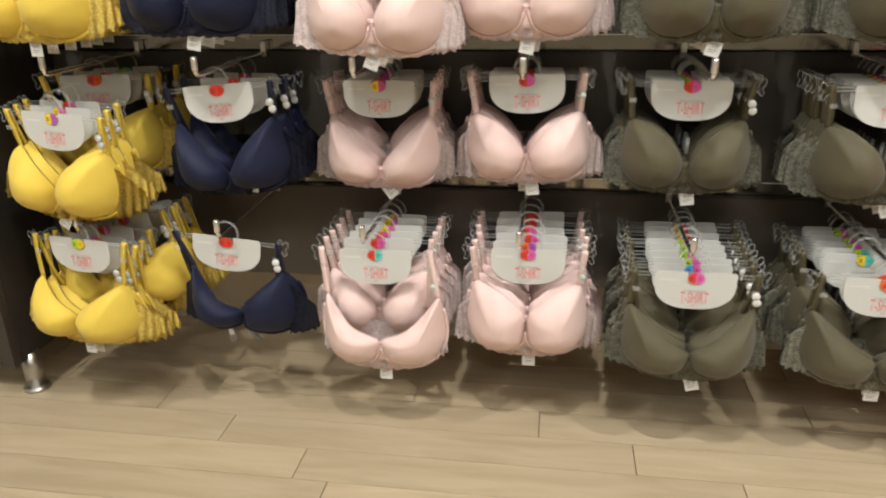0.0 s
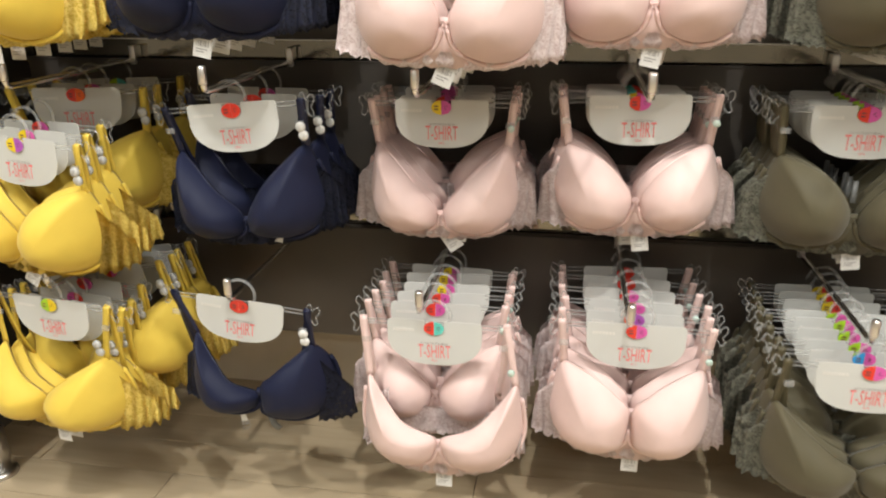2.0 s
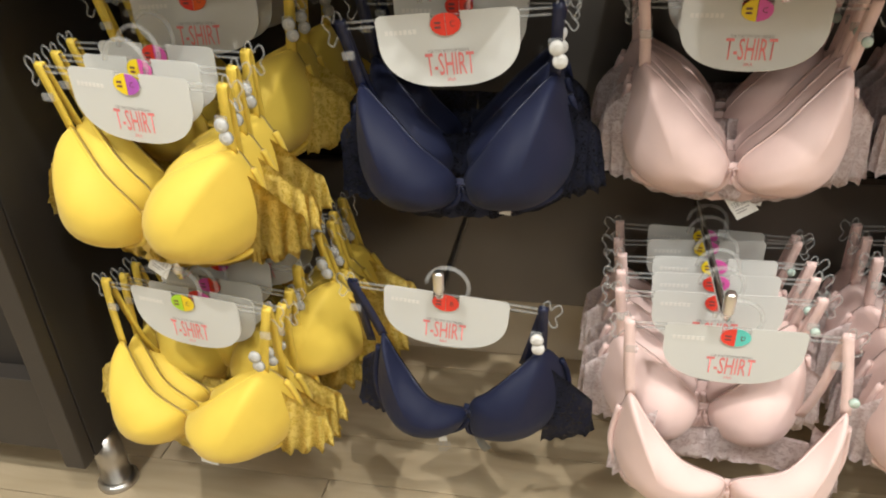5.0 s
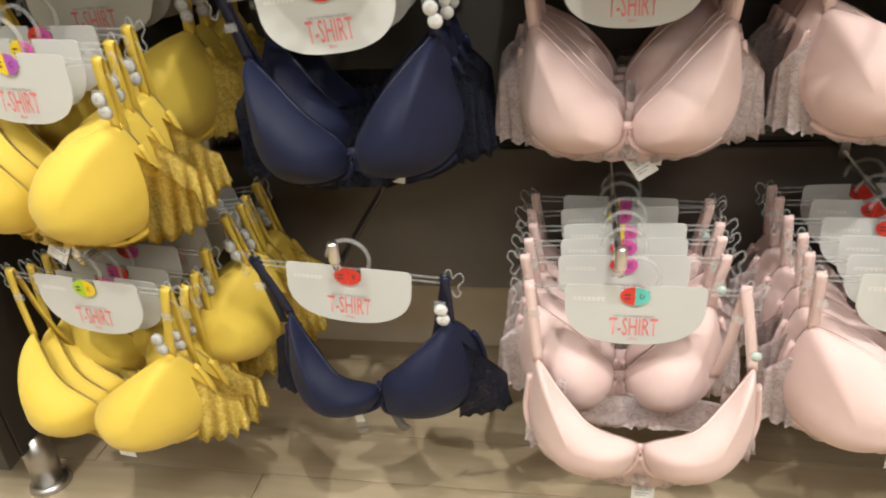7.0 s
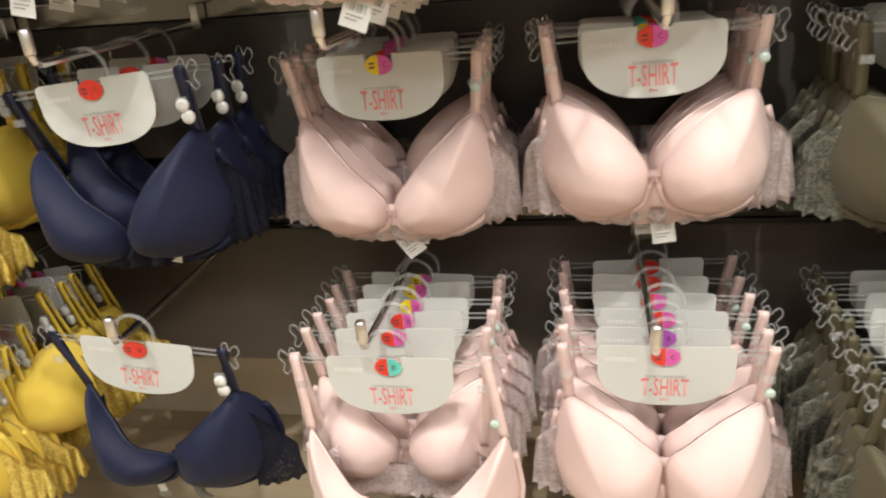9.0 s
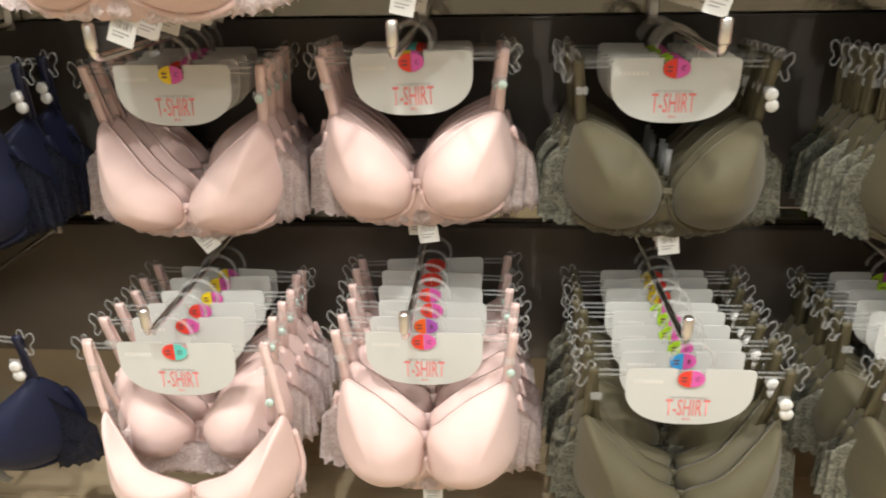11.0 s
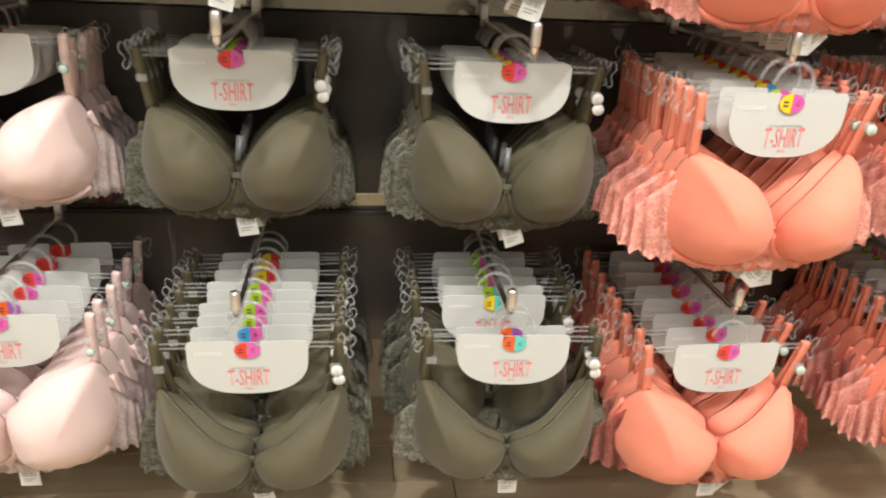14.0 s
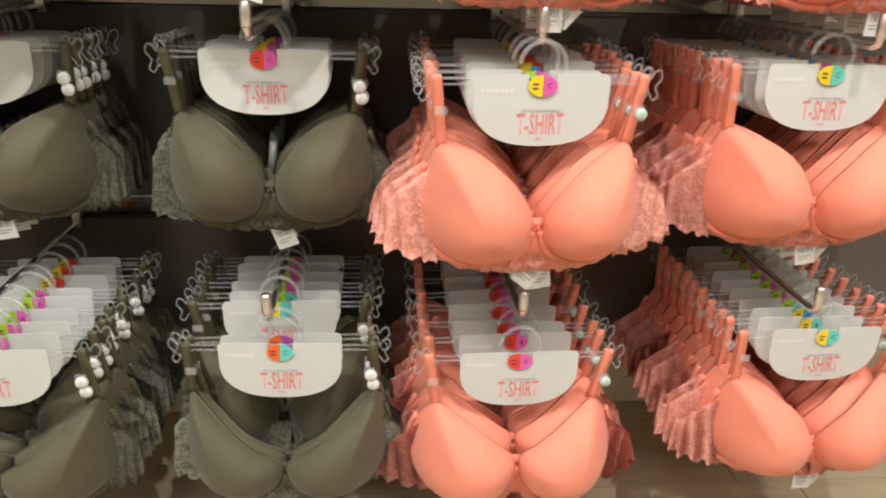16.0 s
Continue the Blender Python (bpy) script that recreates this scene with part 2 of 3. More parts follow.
def ribbon(bm, pts, wide, width, thick):
    """A flat strip along pts; wide gives its width's direction."""
    wide, rows = Vector(wide).normalized(), []
    for i, p in enumerate(pts):
        d = (Vector(pts[min(i + 1, len(pts) - 1)]) - Vector(pts[max(i - 1, 0)])).normalized()
        w = (wide - d * wide.dot(d)).normalized()
        nrm = d.cross(w)
        rows.append([bm.verts.new(Vector(p) + w * a * width / 2 + nrm * b * thick / 2) for a, b in ((-1, -1), (1, -1), (1, 1), (-1, 1))])
    for a, b in zip(rows, rows[1:]):
        for k in range(4):
            bm.faces.new((a[k], a[(k + 1) % 4], b[(k + 1) % 4], b[k]))
    bm.faces.new(rows[0][::-1])
    bm.faces.new(rows[-1])
    return bm


def plate(bm, outline, y0, y1):
    """A flat plate: outline of (x, z), between depths y0 (front) and y1."""
    f = [bm.verts.new((x, y0, z)) for x, z in outline]
    b = [bm.verts.new((x, y1, z)) for x, z in outline]
    n = len(f)
    bm.faces.new(f)
    bm.faces.new(b[::-1])
    for i in range(n):
        bm.faces.new((f[i], b[i], b[(i + 1) % n], f[(i + 1) % n]))
    return bm


LETTERS = {}


def lettering(text, height, squeeze):
    """A mesh of flat letters in the built-in font, centred, facing -y, or the one made before."""
    key = (text, height, squeeze)
    if key not in LETTERS:
        cu = bpy.data.curves.new("lettering", "FONT")
        cu.body, cu.align_x, cu.align_y, cu.size, cu.resolution_u, cu.offset = text, "CENTER", "CENTER", 1.0, 2, 0.003
        ob = new("lettering", cu)
        me = bpy.data.meshes.new_from_object(ob.evaluated_get(bpy.context.evaluated_depsgraph_get()))
        bpy.data.objects.remove(ob)
        h = 0.7
        me.transform(Matrix.Rotation(radians(90), 4, "X") @ Matrix.Diagonal((height / h * squeeze, height / h, 1, 1)))
        me.materials.clear()
        LETTERS[key] = me
    return LETTERS[key]


def text_part(name, text, height, squeeze, at, material, parent):
    me = lettering(text, height, squeeze)
    if not me.materials:
        me.materials.append(material)
    ob = new(name, me)
    ob.parent, ob.location = parent, at
    return ob


# ---- room ----
BACK = 2.21
X0, X1, Y0 = -3.2, 4.2, -3.2
tagged(link("floor", boxed((X0, Y0, -0.12), (X1, BACK, -0.006)), GROUT, smooth=False), "pale wood-look plank floor of a shop", "floor", kind="structure")
tagged(link("ceiling", boxed((X0, Y0, CEIL), (X1, BACK, CEIL + 0.1)), PLASTER, smooth=False), "plain pale shop ceiling", "ceiling", kind="structure")
tagged(link("wall_north", boxed((X0, BACK, -0.12), (X1, BACK + 0.15, CEIL + 0.1)), SKIRT, smooth=False), "beige wall behind black display panels", "wall", kind="structure")
tagged(link("wall_south", boxed((X0, Y0 - 0.15, -0.12), (X1, Y0, CEIL + 0.1)), PLASTER, smooth=False), "plain pale shop wall", "wall", kind="structure")
tagged(link("wall_west", boxed((X0 - 0.15, Y0, -0.12), (X0, BACK, CEIL + 0.1)), PLASTER, smooth=False), "plain pale shop wall", "wall", kind="structure")
tagged(link("wall_east", boxed((X1, Y0, -0.12), (X1 + 0.15, BACK, CEIL + 0.1)), PLASTER, smooth=False), "plain pale shop wall", "wall", kind="structure")

# ---- display wall: black panels with slots between them ----
PANEL_Y, LEFT, RIGHT = 2.08, -1.095, 2.6
display = tagged(new("display_wall"), "black slotted display wall unit on steel legs", "display wall")
for zlo, zhi in ((0.224, 0.489), (0.527, 0.841), (0.880, 1.192), (1.232, 1.542), (1.582, 1.9)):
    part("panel", boxed((LEFT, PANEL_Y, zlo), (RIGHT, PANEL_Y + 0.02, zhi), 0.002), BROWN if zlo < 0.3 else BLACK, display, smooth=False)
for z in (0.508, 0.8605, 1.212, 1.562):
    lining = part("slot_lining", boxed((LEFT, PANEL_Y + 0.022, z - 0.035), (RIGHT, PANEL_Y + 0.03, z + 0.035)), STRIP, display, "polished metal strip in the slot", smooth=False)
    part("slot_lip", boxed((LEFT, PANEL_Y - 0.003, z - 0.0225), (RIGHT, PANEL_Y + 0.02, z - 0.0195)), BLACK, lining, "black lip of the slot", smooth=False)
    part("slot_edge", boxed((LEFT, PANEL_Y - 0.002, z + 0.0192), (RIGHT, PANEL_Y + 0.02, z + 0.0208)), CHROME, lining, "thin bright metal edge of the slot", smooth=False)
part("side_panel", boxed((LEFT - 0.02, 1.72, 0.10), (LEFT + 0.012, 2.14, 1.95), 0.002), MATT, display, smooth=False)
part("end_panel", boxed((LEFT - 0.9, 1.76, 0.12), (LEFT - 0.022, 1.78, 1.95), 0.002), MATT, display, smooth=False)
part("bottom_rail", boxed((LEFT - 0.9, 1.722, 0.10), (LEFT - 0.022, 1.757, 0.25), 0.002), FRAME, display, smooth=False)
part("upright", boxed((LEFT - 0.024, 1.69, 0.10), (LEFT + 0.012, 1.717, 1.95), 0.002), FRAME, display, "dark brown upright frame post", smooth=False)
bm = bmesh.new()
tube(bm, [(LEFT - 0.0, 1.76, 0.012), (LEFT - 0.0, 1.76, 0.11)], 0.024, 24)
leg = part("leg", bm, STEEL, display, "round brushed steel leg")
bm = bmesh.new()
tube(bm, [(LEFT, 1.76, 0.0), (LEFT, 1.76, 0.006), (LEFT, 1.76, 0.012)], [0.034, 0.034, 0.028], 28)
part("foot", bm, STEEL, leg)

COLS = {"yellow": -0.835, "navy": -0.49, "pink_1": -0.155, "pink_2": 0.185, "olive_1": 0.54, "olive_2": 0.915, "coral_1": 1.25, "coral_2": 1.66}
RAIL = {"top": 1.150, "mid": 0.836, "low": 0.480}
TIP = 1.70


def display_hook(x, z):
    ob = new("display_hook")
    ob.location = (x, PANEL_Y, z)
    part("bracket", boxed((-0.007, -0.006, -0.008), (0.007, 0.02, 0.030), 0.002), CHROME, ob)
    d = TIP - PANEL_Y
    bm = bmesh.new()
    tube(bm, [(0, 0, 0), (0, d * 0.5, 0), (0, d + 0.012, 0), (0, d + 0.003, 0.003), (0, d, 0.012), (0, d, 0.02)], 0.0052, 12)
    part("arm", bm, SATIN_CHROME, ob)
    bm = bmesh.new()
    tube(bm, [(0, d, 0.010), (0, d, 0.013), (0, d, 0.036), (0, d, 0.039)], [0.0052, 0.0068, 0.0068, 0.0052], 12)
    part("tip", bm, CHROME, ob)
    return tagged(ob, "chrome display prong with an upturned tip", "display hook", "prongs of the display wall")


hook_0 = display_hook(0, 0)
first = True
for cx in COLS.values():
    for rz_ in RAIL.values():
        m = pose(cx, PANEL_Y, rz_)
        if first:
            hook_0.matrix_basis, first = m, False
        else:
            copy_thing(hook_0, m)

# ---- bras ----
def cup_shape(apex, gore, low, outer, bow, gore_height=0.027):
    """Outline of a cup as (x, z): neckline from the strap to the gore, round below, up the outer side."""
    (ax, az), (gx, gz) = apex, gore
    ln = math.hypot(gx - ax, gz - az)
    nx, nz = (gz - az) / ln, -(gx - ax) / ln
    pts = []
    for f in (0, 0.25, 0.5, 0.75, 1):
        h = bow * 4 * f * (1 - f)
        pts.append((ax + (gx - ax) * f + nx * h, az + (gz - az) * f + nz * h))
    bx, zc, oz = (gx + outer) / 2 + 0.003, gz - gore_height, low + 0.066
    pts.append((gx, zc))
    pts += [(bx - (bx - gx) * math.cos(radians(d)), zc - (zc - low) * math.sin(radians(d))) for d in (32, 61, 90)]
    pts += [(bx + (outer - bx) * math.cos(radians(d)), oz - (oz - low) * math.sin(radians(d))) for d in (60, 31, 0)]
    pts += [(outer - (outer - ax) * g, oz + (az - oz) * h) for g, h in ((0.14, 0.38), (0.48, 0.74))]
    return pts


# outline and deepest point of the two cups
SHAPES = {
    "plain": [(cup_shape((0.115, -0.110), (0.009, -0.190), -0.258, 0.139, 0.019), 0.076, -0.194)] * 2,
    "low": [(cup_shape((0.116, -0.106), (0.008, -0.214), -0.264, 0.137, 0.008), 0.075, -0.205)] * 2,
    "full": [(cup_shape((0.117, -0.112), (0.004, -0.174), -0.276, 0.140, 0.017, 0.060), 0.072, -0.205)] * 2,
    "half": [(cup_shape((0.112, -0.108), (0.005, -0.178), -0.264, 0.150, 0.008), 0.080, -0.200)] * 2,
    "drop": [(cup_shape((0.116, -0.134), (0.006, -0.208), -0.280, 0.146, 0.006), 0.080, -0.222)] * 2,
    "deep": [(cup_shape((0.127, -0.112), (0.005, -0.202), -0.266, 0.143, -0.002), 0.082, -0.212)] * 2,
    "open": [(cup_shape((0.128, -0.146), (0.006, -0.238), -0.308, 0.142, -0.012), 0.086, -0.240)] * 2,
    "slack": [(cup_shape((0.082, -0.104), (-0.040, -0.202), -0.252, 0.090, -0.010, 0.02), 0.030, -0.204),
              (cup_shape((0.130, -0.104), (0.046, -0.186), -0.262, 0.172, 0.004, 0.05), 0.110, -0.196)],
}
# how far the cups hang off the hanger's middle
SWAY = {"open": Vector((0.014, -0.028, 0.012)), "drop": Vector((-0.016, -0.008, 0.0))}


def wrap(x):
    x = math.sqrt(x * x + 0.0004)
    return -0.022 + 0.13 * x + 1.6 * x * x


def cup_point(outline, cx, cz, k, r, side, depth):
    ox, oz = outline[k]
    x, z = cx + (ox - cx) * r, cz + (oz - cz) * r
    dx, dz = ox - cx, oz - cz
    ln = math.hypot(dx, dz)
    lift = max(0.0, (-dx * 0.55 + dz * 0.83) / ln) ** 2 * 0.021
    y = wrap(x) - depth * (1 - r ** 2.1) ** 0.74 - lift * r * r
    return Vector((side * x, y, z))


def cup(bm, side, shape, cx, cz, depth, rings=10):
    outline = [(p.x, p.y) for p in spline([(a, b, 0) for a, b in shape], 4, True)]
    n = len(outline)
    layers = []
    for off in (0.0, 0.0045):
        mid = bm.verts.new(cup_point(outline, cx, cz, 0, 0, side, depth) + Vector((0, off, 0)))
        rows = [[bm.verts.new(cup_point(outline, cx, cz, k, math.sin(i / rings * math.pi / 2), side, depth) + Vector((0, off, 0))) for k in range(n)] for i in range(1, rings + 1)]
        for k in range(n):
            bm.faces.new((mid, rows[0][k], rows[0][(k + 1) % n]))
        for a, b in zip(rows, rows[1:]):
            for k in range(n):
                bm.faces.new((a[k], b[k], b[(k + 1) % n], a[(k + 1) % n]))
        layers.append(rows[-1])
        for _ in range(16):
            bmesh.ops.smooth_vert(bm, verts=[mid] + [v for row in rows[:-2] for v in row], factor=0.5, use_axis_x=False, use_axis_y=True, use_axis_z=False)
    a, b = layers
    for k in range(n):
        bm.faces.new((a[k], b[k], b[(k + 1) % n], a[(k + 1) % n]))
    bmesh.ops.recalc_face_normals(bm, faces=bm.faces)
    return [cup_point(outline, cx, cz, k, 1.0, side, depth) for k in range(n)]


def hanger_mesh():
    bm = bmesh.new()
    ring = [(0.0275 * math.sin(a), 0, -0.0170 + 0.0275 * math.cos(a)) for a in np.linspace(-1.5, 3.0, 16)]
    tube(bm, ring + [(0.0, 0, -0.0445)], 0.0030, 7)
    for z in (-0.031, -0.038):
        tube(bm, [(-0.125, 0, z), (0, 0, z + 0.001), (0.125, 0, z)], 0.0017, 6)
    for s in (-1, 1):
        wig = [(0.121, -0.038), (0.124, -0.021), (0.130, -0.019), (0.133, -0.031), (0.137, -0.025), (0.144, -0.022), (0.147, -0.032), (0.140, -0.042), (0.144, -0.052), (0.138, -0.057), (0.131, -0.047), (0.121, -0.045)]
        tube(bm, [(s * p.x, 0.001, p.y) for p in spline([(a, b, 0) for a, b in wig], 3)], 0.0013, 5)
    return bm


CARD_TOP, CARD_LOW, CARD_W = -0.026, -0.110, 0.082


def card_outline():
    pts = [(-0.017, CARD_TOP), (-0.017, CARD_TOP - 0.018), (-0.013, CARD_TOP - 0.022), (0.013, CARD_TOP - 0.022), (0.017, CARD_TOP - 0.018), (0.017, CARD_TOP)]
    pts += [(CARD_W - 0.006, CARD_TOP), (CARD_W - 0.002, CARD_TOP - 0.002), (CARD_W, CARD_TOP - 0.006)]
    side = CARD_TOP - 0.028
    for i in range(1, 24):
        a = math.pi * i / 24
        c, s = math.cos(a), math.sin(a)
        pts.append((CARD_W * math.copysign(abs(c) ** 0.8, c), side + (CARD_LOW - side) * s ** 0.85))
    pts += [(-CARD_W, CARD_TOP - 0.006), (-CARD_W + 0.002, CARD_TOP - 0.002), (-CARD_W + 0.006, CARD_TOP)]
    return pts


def half_oval(s):
    pts = [(s * 0.0004, 0.0125), (s * 0.0004, -0.0125)]
    pts += [(s * 0.0175 * math.cos(a), 0.0125 * math.sin(a)) for a in np.linspace(-math.pi / 2 + 0.1, math.pi / 2 - 0.1, 9)]
    return pts


TAGS = {"yellow": (DISC_GREY, 0.0085, 2), "navy": (DISC_WHITE, 0.0085, 2), "pink": (DISC_GREEN, 0.006, 1), "olive": (DISC_WHITE, 0.0085, 2), "coral": (DISC_GREEN, 0.0075, 1)}
WORDS = {"yellow": "bright yellow", "navy": "dark navy blue", "pink": "pale blush pink", "olive": "dark olive green", "coral": "bright coral"}


def bra(colour, style="plain"):
    """A moulded bra on its clear hanger, the prong at the origin, facing -y."""
    fab, lace, rib = FABRIC[colour], LACE[colour], RIBBON[colour]
    ob = new("bra")
    drop = {"open": 0.035, "drop": 0.024, "full": 0.012}.get(style, 0.0)
    sway = SWAY.get(style, Vector())
    depth = {"deep": 0.064, "open": 0.056, "slack": 0.056}.get(style, 0.076)
    for s, (shape, cx, cz) in zip((-1, 1), SHAPES[style]):
        bm = bmesh.new()
        rim = cup(bm, s, shape, cx, cz, depth)
        c = part("cup", bm, fab, ob)
        bm = bmesh.new()
        wire = []
        for k in range(19, 52):
            away = Vector((rim[k].x - s * cx, 0, rim[k].z - cz)).normalized()
            wire.append(rim[k] + away * 0.0035 + Vector((0, -0.0005, 0)))
        tube(bm, wire, 0.0042, 7)
        part("underwire_casing", bm, fab, c)
        bm = bmesh.new()
        edge = [rim[k] + Vector((0, -0.0005, 0)) for k in range(0, 19)]
        tube(bm, edge, 0.0016, 5)
        part("neckline_edging", bm, rib, c)
        # strap: up from the cup, over the clip, down behind to the wing
        bm = bmesh.new()
        top = Vector((s * 0.124, 0, -0.033))
        root = rim[0] + sway
        ribbon(bm, spline([root + Vector((0, 0.002, -0.004)), ((s * 0.124 + root.x) / 2, (root.y - 0.003) / 2, (root.z - 0.03) / 2), top + Vector((0, -0.003, 0)), top + Vector((0, 0, 0.004)), top + Vector((0, 0.004, 0)), (s * 0.117, 0.018, -0.09 - drop), (s * 0.108, 0.034, -0.150 - drop)], 4), (1, 0, 0), 0.0125, 0.0016)
        st = part("strap", bm, rib, ob)
        bm = bmesh.new()
        box(bm, (s * 0.119 - 0.0075, -0.009, -0.072), (s * 0.119 + 0.0075, -0.004, -0.062), 0.0015)
        part("slider", bm, CLEAR, st, "small clear plastic slider")
        # wing: lace from the cup's outer edge round to the back
        bm = bmesh.new()
        path = spline([(0.114, 0.010, 0), (0.134, 0.014, 0), (0.150, 0.020, 0), (0.144, 0.042, 0), (0.06, 0.054, 0), (0.0, 0.056, 0)], 9)[:20 if style == "slack" else None]
        cols_, m = [], 8
        reach = {"slack": 0.028 if s > 0 else -0.042, "open": -0.022}.get(style, 0.0)
        calm = 0.25 if style == "slack" else 1.0
        flare = {"coral": 0.85, "yellow": 0.95}.get(colour, 0.28) if style != "slack" or s < 0 else 0.9
        for i, p in enumerate(path):
            f = i / 45
            hi = -0.128 - 0.062 * min(1, f * 1.6) - drop
            lo = -0.266 + 0.014 * min(1, f * 1.5) - drop + 0.006 * abs(math.sin(i * 0.9))
            out = min(1, max(0, p.x - 0.11) / 0.04) * min(1, flare)
            hi, lo = hi - 0.016 * out, lo + 0.020 * out * out
            col = []
            for j in range(m + 1):
                g = j / m
                ruff = calm * (0.0026 + 0.0022 * out) * math.sin(i * 1.1 + j * 0.6) * (0.3 + g)
                col.append(bm.verts.new((s * (reach + p.x * (1 + 0.02 * g * g) + flare * max(0, p.x - 0.11) * (0.8 + 0.2 * g) + ruff), p.y - ruff, hi + (lo - hi) * g)))
            cols_.append(col)
        for a, b in zip(cols_, cols_[1:]):
            for j in range(m):
                bm.faces.new((a[j], a[j + 1], b[j + 1], b[j]))
        bmesh.ops.solidify(bm, geom=list(bm.faces), thickness=0.0012)
        part("lace_wing", bm, lace, ob, "scalloped floral lace")
    mid = 0.044 if style == "slack" else 0.0
    # gore between the cups, with a scalloped lace band under them
    g = shape[4][1] - 0.006
    bm = bmesh.new()
    floor_z = shape[8][1] - 0.006
    out = [(-0.014, g), (0.014, g), (0.016, g - 0.024), (0.036, floor_z + 0.004), (0.018, floor_z - 0.003), (0, floor_z), (-0.018, floor_z - 0.003), (-0.036, floor_z + 0.004), (-0.016, g - 0.024)]
    if style == "slack":
        out = [(0.5 * x, g + 0.3 * (z - g)) for x, z in out]
    plate(bm, [(x + mid, z) for x, z in out], wrap(0) - 0.0005, wrap(0) + 0.0025)
    part("center_gore", bm, fab, ob)
    bm = bmesh.new()
    for s in (-1, 1):
        bmesh.ops.create_uvsphere(bm, u_segments=10, v_segments=6, radius=1, matrix=Matrix.LocRotScale((mid + s * 0.0045, wrap(0) - 0.004, g - 0.006), Euler((0, s * 0.4, 0)), (0.0036, 0.0014, 0.0022)))
        ribbon(bm, [(mid + s * 0.001, wrap(0) - 0.004, g - 0.008), (mid + s * 0.005, wrap(0) - 0.005, g - 0.018)], (1, 0, 0), 0.003, 0.001)
    bmesh.ops.create_uvsphere(bm, u_segments=8, v_segments=6, radius=0.0016, matrix=Matrix.Translation((mid, wrap(0) - 0.006, g - 0.006)))
    part("bow", bm, rib, ob)
    bm = bmesh.new()
    edge_pts = []
    for i in range(41):
        x = -0.128 + 0.256 * i / 40
        low = shape[8][1] - 0.006
        u = abs(x)
        zt = low + 0.017 + 6.0 * max(0, u - 0.075) ** 2 + (0.004 if u < 0.03 else 0)
        edge_pts.append((x, wrap(x) - 0.001 - 0.002 * math.sin(i * 1.3), zt, 0.019 + 0.003 * abs(math.sin(i * 0.8))))
    rows = [[bm.verts.new((x, y, z)), bm.verts.new((x, y - 0.002, z - h * 0.6)), bm.verts.new((x, y - 0.001, z - h))] for x, y, z, h in edge_pts]
    for a, b in zip(rows, rows[1:]):
        for j in range(2):
            bm.faces.new((a[j], a[j + 1], b[j + 1], b[j]))
    bmesh.ops.solidify(bm, geom=list(bm.faces), thickness=0.001)
    if style == "slack":
        bm.free()
    else:
        part("lace_band", bm, lace, ob)
    for o in ob.children:
        if not o.name.startswith("strap"):
            o.location = sway
    # hanger, printed card and stickers
    part("hanger", hanger_mesh(), CLEAR, ob, "clear plastic hanger with wavy clip ends")
    bm = bmesh.new()
    plate(bm, card_outline(), -0.0035, -0.0025)
    card = part("header_card", bm, CARD, ob, "white card with printed lettering", smooth=False)
    text_part("lettering", "FOR THAT EVERYDAY FEELING", 0.0032, 0.75, (0, -0.0042, -0.0685), INK_GREY, card)
    text_part("lettering", "T-SHIRT", 0.0255, 0.44, (0, -0.0042, -0.0850), INK_RED, card)
    text_part("lettering", "BRA", 0.0035, 1.1, (0, -0.0042, -0.1015), INK_RED, card)
    bm = bmesh.new()
    for i in range(7):
        box(bm, (-0.072 + 0.0055 * i, -0.0039, -0.048), (-0.072 + 0.0055 * i + 0.004, -0.0036, -0.043))
    part("pale_print", bm, INK_PALE, card, smooth=False)
    for s, nm in ((-1, "sticker_left"), (1, "sticker_right")):
        bm = bmesh.new()
        plate(bm, [(x, z - 0.039) for x, z in half_oval(s)], -0.0062, -0.0052)
        bmesh.ops.recalc_face_normals(bm, faces=bm.faces)
        part(nm, bm, STICKER, card, smooth=False)
    bm = bmesh.new()
    for dz in (0.002, -0.003):
        box(bm, (-0.0125, -0.0066, -0.039 + dz - 0.0012), (-0.0055, -0.0064, -0.039 + dz + 0.0012))
    part("size_print", bm, INK_DARK, card, smooth=False)
    text_part("size_letter", "C", 0.0066, 0.9, (0.008, -0.0068, -0.039), INK_DARK, card)
    # round size tags on one strap and a swing ticket under the gore
    disc, rad, count = TAGS[colour]
    for i in range(count):
        bm = bmesh.new()
        tube(bm, [(0.121, -0.017, 0), (0.121, -0.0155, 0), (0.121, -0.012, 0)], [rad * 0.9, rad, rad], 16)
        tag = part("size_tag", bm, disc, ob, "round plastic size tag")
        tag.location = Vector((0.003 * i, 0.004 + 0.001 * i, -0.072 - 0.0145 * i - drop)) + sway
        text_part("size_letter", "C", rad * 0.9, 0.9, (0.121, -0.0176, 0), INK_PALE, tag)
    if style == "slack":
        bm = bmesh.new()
        ribbon(bm, spline([(0.048, 0.0, -0.215), (0.052, -0.004, -0.240), (0.066, -0.010, -0.268), (0.076, -0.004, -0.284)], 5), (1, 0.5, 0), 0.012, 0.0008)
        part("care_label", bm, SATIN, ob, "grey satin care label hanging down")
    elif colour == "olive" and style == "plain":
        for x, lean in ((0.004, 0.1),):
            bm = bmesh.new()
            ribbon(bm, [(x, 0.006, -0.148), (x - 0.5 * lean * 0.03, 0.002, -0.165), (x - lean * 0.035, -0.004, -0.182)], (1, 0, 0.3), 0.008, 0.0008)
            part("care_label", bm, SATIN, ob, "grey satin care label")
    w, h = (0.029, 0.042) if style != "slack" else (0.012, 0.016)
